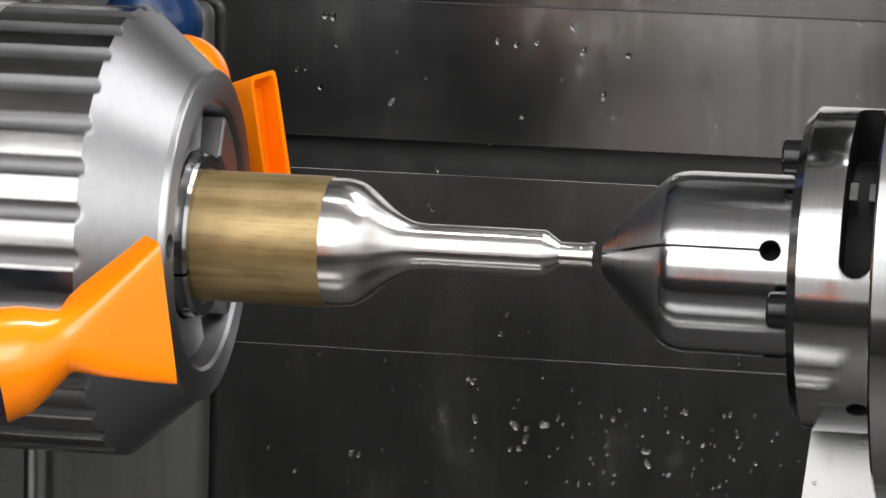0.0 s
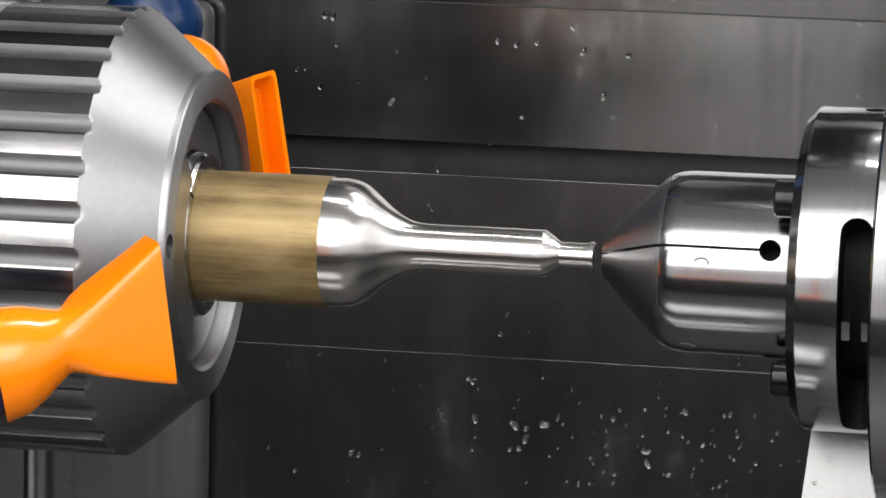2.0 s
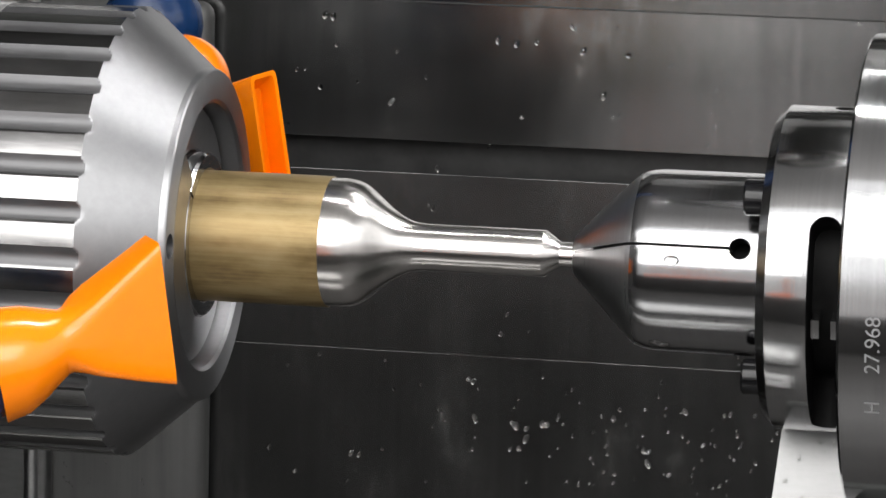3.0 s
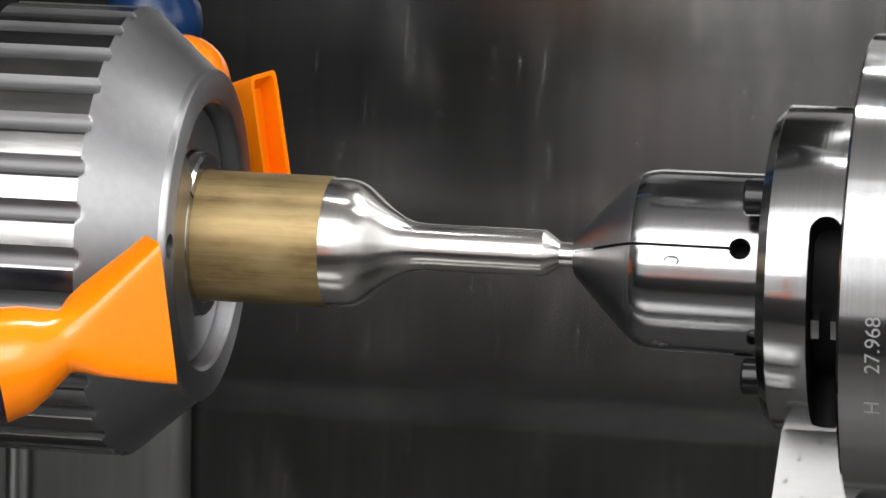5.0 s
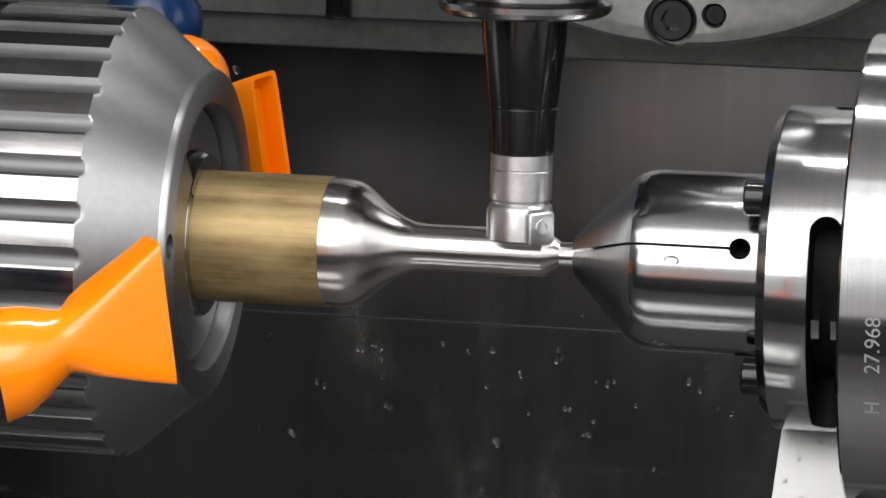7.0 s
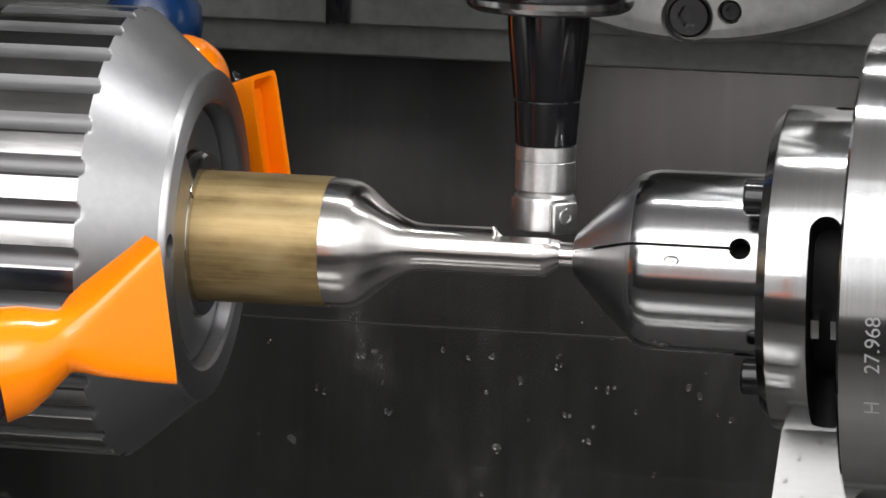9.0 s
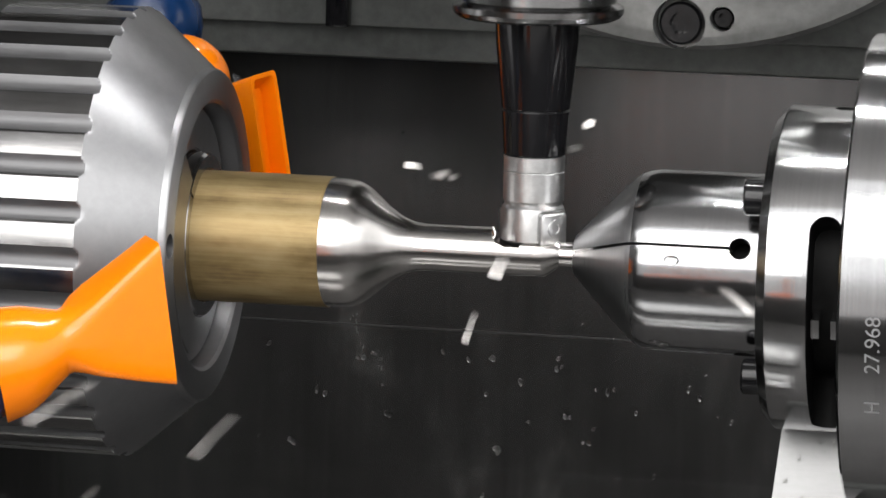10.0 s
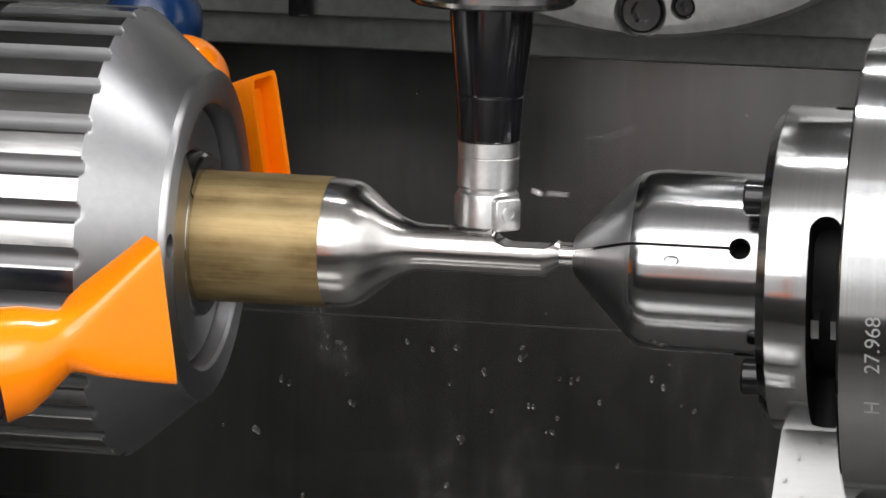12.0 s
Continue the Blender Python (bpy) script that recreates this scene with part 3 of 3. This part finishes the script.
# ---- counter spindle ----
def build_counter():
    t = thing("collet_chuck", "polished steel counter spindle with a conical slotted collet", "chuck")
    prof = [(0.0327, 0.0047), (0.0330, 0.0052), (0.0455, 0.0180), (0.0472, 0.0196), (0.0490, 0.0209), (0.0510, 0.0215), (0.0535, 0.0218), (0.0805, 0.0219), (0.095, 0.0219),
            (0.095, 0.0150), (0.055, 0.0140), (0.048, 0.0036), (0.0327, 0.0034)]
    cut = []
    for k in range(4):
        phi = 18.5 + 90 * k
        c = box(0.03, 0.0752, -0.03, -0.001, -0.00036, 0.00036)
        bmesh.ops.rotate(c, verts=c.verts, cent=(0, 0, 0), matrix=Matrix.Rotation(-radians(phi), 3, "X"))
        cut += [c, radial_rod(0.0752, phi, 0.010, 0.030, 0.0026)]
    # walls of the relief holes get the shade colour, the cone its own grind
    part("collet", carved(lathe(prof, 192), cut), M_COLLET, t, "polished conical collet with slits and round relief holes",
         second=(M_RECESS_SHADE, M_CONE), where=lambda x, r: 2 if x < 0.0492 else x > 0.0722 and r < 0.0213)
    # added core, coloured dark so that the bore reads as deep shade
    part("bore_liner", lathe([(0.050, 0.0118), (0.09, 0.0120), (0.09, 0.002), (0.050, 0.002)], 48), M_RECESS_SHADE, t)
    slots = []
    for a, b in ((-66, 27), (-174, -91)):
        slots.append(sector(0.0932, 0.1008, 0.0245, 0.045, a + 5, b - 5))
        for q in (a + 5.5, b - 5.5):
            slots.append(radial_rod(0.0970, q, 0.0245, 0.045, 0.0038))
    for q, x in ((89, 0.0968), (132, 0.0975)):
        slots.append(radial_rod(x, q, 0.0245, 0.045, 0.0027))
    ring = [(0.0812, 0.0362), (0.0815, 0.0365), (0.0835, 0.0386), (0.0839, 0.0387), (0.1008, 0.0387), (0.1018, 0.0381), (0.1018, 0.0224), (0.0812, 0.0224)]
    # slot walls take the shade colour instead of polished steel
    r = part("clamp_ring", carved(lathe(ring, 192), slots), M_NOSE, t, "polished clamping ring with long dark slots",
             second=(M_RECESS_SHADE,), where=lambda x, r: 0.0930 < x < 0.1010 and r < 0.0382)
    # added band that gives the slot bottoms their painted shade
    part("slot_lining", lathe([(0.0921, 0.0262), (0.1012, 0.0262), (0.1012, 0.0250), (0.0921, 0.0250)], 96), M_RECESS_SHADE, r)
    for phi in (-20, -142):
        for x0, x1 in ((0.0938, 0.0957), (0.0984, 0.1003)):
            part("locking_key", sector(x0, x1, 0.0262, 0.0335, phi, phi + 8, 6), M_NOSE, r, "small bright locking key")
    for phi in (42, -57, -107, 168):
        m = Matrix.Translation(around(0.0807, 0.0288, radians(phi))) @ Matrix.Rotation(radians(-90), 4, "Y")
        cap_screw(t, m, 0.0043, 0.0046)
    part("nose", lathe([(0.1021, 0.0545), (0.1024, 0.0558), (0.1030, 0.0565), (0.21, 0.0565), (0.21, 0.03), (0.1021, 0.03)], 192), M_NOSE, t, "broad polished spindle nose")
    nose = t.children[-1]

    def mark(body, x, phi0, size):
        cu = bpy.data.curves.new("mark", "FONT")
        cu.body, cu.size, cu.align_x, cu.align_y = body, size, "CENTER", "CENTER"
        ob = new("mark", cu)
        bpy.context.view_layer.update()
        me = bpy.data.meshes.new_from_object(ob.evaluated_get(bpy.context.evaluated_depsgraph_get()))
        bpy.data.objects.remove(ob, do_unlink=True)
        bm = bmesh.new()
        bm.from_mesh(me)
        for v in bm.verts:
            v.co = around(x - v.co.y, 0.05656, radians(phi0) + v.co.x / 0.0565)
        part("engraving", bm, M_INK, nose, "pale engraved number", sharp=3.0)

    mark("27.968", 0.1108, -8.2, 0.0050)
    mark("H", 0.1108, -24.0, 0.0050)
    return t


collet_chuck = build_counter()


def build_wet_spots():
    bm = bmesh.new()
    bmesh.ops.create_icosphere(bm, subdivisions=2, radius=1)
    me = mesh_of(bm, M_DROP, 3.0, "wet_drop")
    rng = random.Random(9)
    for x, phi, s in ((0.0592, 9, 1.5), (0.0545, -55, 1.1), (0.0562, -58, 1.3), (0.0605, 21, 0.5), (0.0660, 12, 0.4), (0.0700, -30, 0.5)):
        r = 0.0219 if x > 0.053 else 0.0052 + (x - 0.033) * 1.03
        way = Vector(around(0, 1, radians(phi)))
        m = Matrix.Translation(around(x, r, radians(phi))) @ way.to_track_quat("Z", "X").to_matrix().to_4x4()
        shared("droplet", me, collet_chuck, m @ Matrix.Diagonal((s * 0.001 * rng.uniform(0.7, 1.0), s * 0.0013, s * 0.00035, 1)))
    for k in range(14):
        u, v = rng.uniform(0.1, 0.9), rng.uniform(0.12, 0.85)
        m = Matrix.LocRotScale((0.0835 + 0.016 * u, 0.004 - 0.0175 * v, -0.034 - 0.044 * v), Euler((radians(-22), 0, 0)),
                               (rng.uniform(0.3, 0.7) * 0.001, 0.0003, rng.uniform(0.4, 0.9) * 0.001))
        shared("droplet", me, guard_plate, m)
counter_slide = part("counter_slide", joined(lathe([(0.2105, 0.062), (0.30, 0.062), (0.30, 0.04), (0.2105, 0.04)], 96), box(0.30, 0.60, -0.09, 0.09, -0.36, 0.09, 0.006),
                                             box(0.28, 0.62, -0.14, 0.14, -0.379, -0.355, 0.004)), M_BEAM)
tagged(counter_slide, "grey cast slide behind the counter spindle", "machine slide")


def build_guard():
    t = thing("guard_plate", "bright bare steel guard plate below the clamping ring", "guard plate")
    bm = bmesh.new()
    top, bottom = [(0.0842, 0.004, -0.034), (0.0985, 0.004, -0.034)], [(0.0812, -0.0135, -0.078), (0.1035, -0.0135, -0.078)]
    vs = [bm.verts.new(p) for p in (top[0], top[1], bottom[1], bottom[0])]
    bm.faces.new(vs)
    out = bmesh.ops.extrude_face_region(bm, geom=bm.faces[:])
    bmesh.ops.translate(bm, verts=[v for v in out["geom"] if isinstance(v, bmesh.types.BMVert)], vec=(0, 0.0012, -0.0012))
    part("plate", bm, M_PLATE, t)
    part("bracket", box(0.0780, 0.24, -0.016, 0.010, -0.090, -0.0785, 0.001), M_BEAM, t)
    return t


guard_plate = build_guard()
build_wet_spots()


# ---- coolant nozzles ----
def loft(sections, n=40):
    """Sections: top (x, z), bottom (x, z), half depth, squareness, skew of the far side, lift of its top, all in mm."""
    bm = bmesh.new()
    rings = []
    for (tx, tz), (bx, bz), d, sq, skew, lift in sections:
        ring = []
        for k in range(n):
            a = 2 * math.pi * k / n
            c, s = math.cos(a), math.sin(a)
            u = math.copysign(abs(c) ** (2 / sq), c)
            v = math.copysign(abs(s) ** (2 / sq), s)
            f, far = (u + 1) / 2, (v + 1) / 2
            ring.append(bm.verts.new(((bx + (tx - bx) * f - skew * far) / 1000, v * d / 1000, (bz + (tz - bz) * f + lift * far * f) / 1000)))
        rings.append(ring)
    for a, b in zip(rings, rings[1:]):
        for k in range(n):
            j = (k + 1) % n
            bm.faces.new((a[k], a[j], b[j], b[k]))
    bm.faces.new(rings[0])
    bm.faces.new(list(reversed(rings[-1])))
    return bm


def build_nozzle(skew, deep):
    t = thing("coolant_nozzle", "orange plastic fan-shaped coolant nozzle on a blue hose", "nozzle", "coolant nozzles")
    outer = [((-41.5, 1.0), (-35.9, -24.9), 12.5, 2, 0, 0), ((-33.4, 1.6), (-30.9, -22.8), 11.8, 2, 0, 0), ((-29.5, 1.2), (-27.6, -20.0), 10.2, 2, 0, 0),
             ((-26.8, 0.9), (-24.2, -16.2), 8.4, 2, 0, 0), ((-25.0, 0.7), (-22.2, -14.0), 7.5, 2.1, 0, 0), ((-23.6, 0.2), (-21.0, -13.4), 7.2, 2.4, 0.5, 1.5),
             ((-20.8, 0.4), (-18.4, -13.4), 6.9, 3.6, 1.6, 4.0), ((-17.0, 3.0), (-14.6, -14.0), 6.5, 6, 2.4, 3.6), ((-10.0, 9.6), (-6.6, -15.0), 6.1, 9, 2.6, 1.8),
             ((-2.6, 16.7), (1.9, -15.8), 5.8, 12, 2.7, 0.3), ((-2.8, 15.4), (1.7, -14.6), 4.5, 12, 2.1, 0.3), ((-8.0, 11.0), (-4.0, -12.0), 4.3, 12, 2.0, 0.5)]
    part("fan", loft([(a, b, d * deep, q, k * skew, h * skew) for a, b, d, q, k, h in outer], 48), M_ORANGE, t)
    hose = [((-80, 8.0), (-76.0, -18.0), 12.0, 2, 0, 0), ((-62.0, 3.5), (-58.0, -22.5), 12.0, 2, 0, 0), ((-58.5, 1.0), (-55.0, -23.5), 11.0, 2, 0, 0), ((-54.5, 3.2), (-50.5, -25.0), 13.0, 2, 0, 0), ((-44.0, 2.4), (-39.6, -25.0), 13.0, 2, 0, 0),
            ((-41.0, 0.0), (-36.8, -23.6), 11.4, 2, 0, 0), ((-38.5, -2.0), (-34.5, -21.6), 9.8, 2, 0, 0)]
    part("hose", loft(hose, 40), M_BLUE, t, "dark blue hose link")
    return t


build_nozzle(1.0, 1.0).matrix_basis = pose(-0.0452, -0.085, -0.0046, 0, 0, 21)
build_nozzle(0.0, 0.8).matrix_basis = Matrix.Translation((-0.0557, 0.05, 0.0192)) @ pose(0, 0, 0, 0, -15, 0) @ pose(0, 0, 0, 180, 0, -32)


def build_hose():
    t = thing("coolant_hose", "dark blue jointed plastic coolant hose behind the chuck", "hose", at=(-0.0955, 0.078, 0.0))
    bm = turned_z([(0.000, 0.0085), (0.001, 0.0100), (0.004, 0.0125), (0.009, 0.0132), (0.014, 0.0125), (0.018, 0.0098), (0.0205, 0.0092), (0.0225, 0.0100), (0.0240, 0.0085)], 40)
    me = mesh_of(bm, M_BLUE, 0.7, "link")
    elbow = bmesh.new()
    bmesh.ops.create_uvsphere(elbow, u_segments=40, v_segments=24, radius=0.0130)
    bmesh.ops.translate(elbow, verts=elbow.verts, vec=(0.0100, -0.0080, 0.0285))
    part("elbow", elbow, M_ORANGE, t, "orange ball joint")
    for k in range(20):
        shared("link", me, t, pose(0, 0, 0.034 + 0.0238 * k))
    return t


build_hose()


# ---- what moves ----
def motions():
    turn = [(0, 180), (0.1, 171.5), (0.2, 159), (0.5, 120), (0.8, 85), (1.1, 48), (1.4, 10.5), (1.5, 2), (1.6, 0), (1.7, 0), (12.0, 0)]
    spin = [(t, pose(0, 0, 0, a)) for t, a in turn]
    walk(lathe_chuck, spin)
    walk(workpiece, spin)
    # the cutter pushes the burr up as it goes deeper
    walk(burr_flap, [(t, pose(0, 0, z / 1000)) for t, z in ((0, -1.4), (8.0, -1.4), (9.0, -0.9), (10.2, -0.9), (10.4, 0), (12.0, 0))])
    for ob, t0, way in metal_chips:
        # each chip stays on the bar until the cutter meets it, then flies off and drops to the chamber floor
        v = Vector(way) / 1000 / 0.1
        centre = sum((Vector(c) for c in ob.bound_box), Vector()) / 8
        rows = [(t, pose(0, 0, 0, a)) for t, a in turn[:-1]] + [(t, pose(0, 0, 0)) for t in (2.0, t0 - 0.2, t0 - 0.1, t0 - 0.0333, t0)]

        def flying(dt):
            tumble = Matrix.Translation(centre) @ pose(0, 0, 0, 1350 * dt, 1050 * dt, 600 * dt) @ Matrix.Translation(-centre)
            return Matrix.Translation((v.x * dt, v.y * dt, max(-0.37, v.z * dt - DROP * dt * dt))) @ tumble

        rows += [(t0 + step / 30, flying(step / 30)) for step in range(1, 8) if t0 + step / 30 < 11.99]
        if t0 + 0.43 > 12.0:
            rows.append((12.0, flying(12.0 - t0)))
        else:
            rest = rows[-1][1].copy()
            rest.translation += Vector((v.x * 0.05, v.y * 0.05, -0.3794 - (rest @ centre).z))
            rows += [(t0 + 0.42, rest), (12.0, rest)]
        walk(ob, rows)
    slide = [(0, 7.1), (2.0, 7.1), (2.1, 7.1), (2.3, 6.0), (2.5, 4.0), (2.8, 1.0), (3.0, 0.0), (3.2, 0.0), (12.0, 0.0)]
    both = [(0, 7.1, 180), (0.1, 7.1, 171.5), (0.2, 7.1, 159), (0.5, 7.1, 120), (0.8, 7.1, 85), (1.1, 7.1, 48), (1.4, 7.1, 10.5), (1.5, 7.1, 2), (1.6, 7.1, 0), (2.0, 7.1, 0), (2.1, 7.1, 0),
            (2.3, 6.0, 0), (2.5, 4.0, 0), (2.8, 1.0, 0), (3.0, 0, 0), (3.2, 0, 0), (12.0, 0, 0)]
    walk(collet_chuck, [(t, pose(x / 1000, 0, 0, -a)) for t, x, a in both])
    for ob in (guard_plate, counter_slide):
        walk(ob, [(t, pose(x / 1000, 0, 0)) for t, x in slide])
    # carriage: seconds, x, depth, height in mm against the place at the first cut
    path = [(0, 20, 0, 160), (4.7, 20, 0, 160), (4.8, 20, 0, 160), (4.9, 19, 0, 150), (5.0, 14, 0, 86), (5.1, 7, 0, 15), (5.2, 0.5, 0, 0.6), (5.5, 0, 0, 0),
            (5.7, 0, 2.5, -1.4), (5.9, 0, 9, -2.1), (6.0, 0, 15, -2.2), (6.2, 0, 25, -2.5), (6.4, 0, 31, -2.8), (6.5, 0, 25.4, -2.8), (6.7, 0, 14, -2.9), (6.85, 0, 6, -3.0),
            (7.0, 0, 0.1, -3.1), (7.2, 0, 4, -3.3), (7.7, 0, 29, -3.8), (8.3, 0, 1, -4.4), (8.8, 0, 24, -4.9), (9.0, 0, 31.5, -5.0), (9.1, 0, 31, -5.0), (9.3, 0, 21, -5.1),
            (9.5, 0, 7.5, -5.1), (9.65, 0, 1, -5.2), (9.8, 0, 3, -5.4), (10.0, 0, 16.5, -5.6), (10.2, 0, 27, -5.6), (10.3, 0, 30, -5.5), (10.4, 0, 32, -2.6), (10.5, 0, 32.7, -0.3),
            (10.6, 0, 32, 0), (10.7, -4.0, 19, -0.4), (10.8, -10.6, 2, -1.0), (11.0, -11.1, 0.3, -1.8), (11.25, -11.1, 10, -2.1), (11.5, -11.1, 21.9, -2.2), (11.75, -11.3, 29, -2.6), (12.0, -11.5, 17.6, -2.9)]
    walk(sliding_cover, [(t, pose(x / 1000, 0, z / 1000)) for t, x, y, z in path])
    walk(swivel_head, [(t, pose(x / 1000, y / 1000, z / 1000)) for t, x, y, z in path])
    walk(milling_tool, [(t, pose(TOOL_X + x / 1000, TOOL_Y + y / 1000, TOOL_Z + z / 1000)) for t, x, y, z in path])


motions()
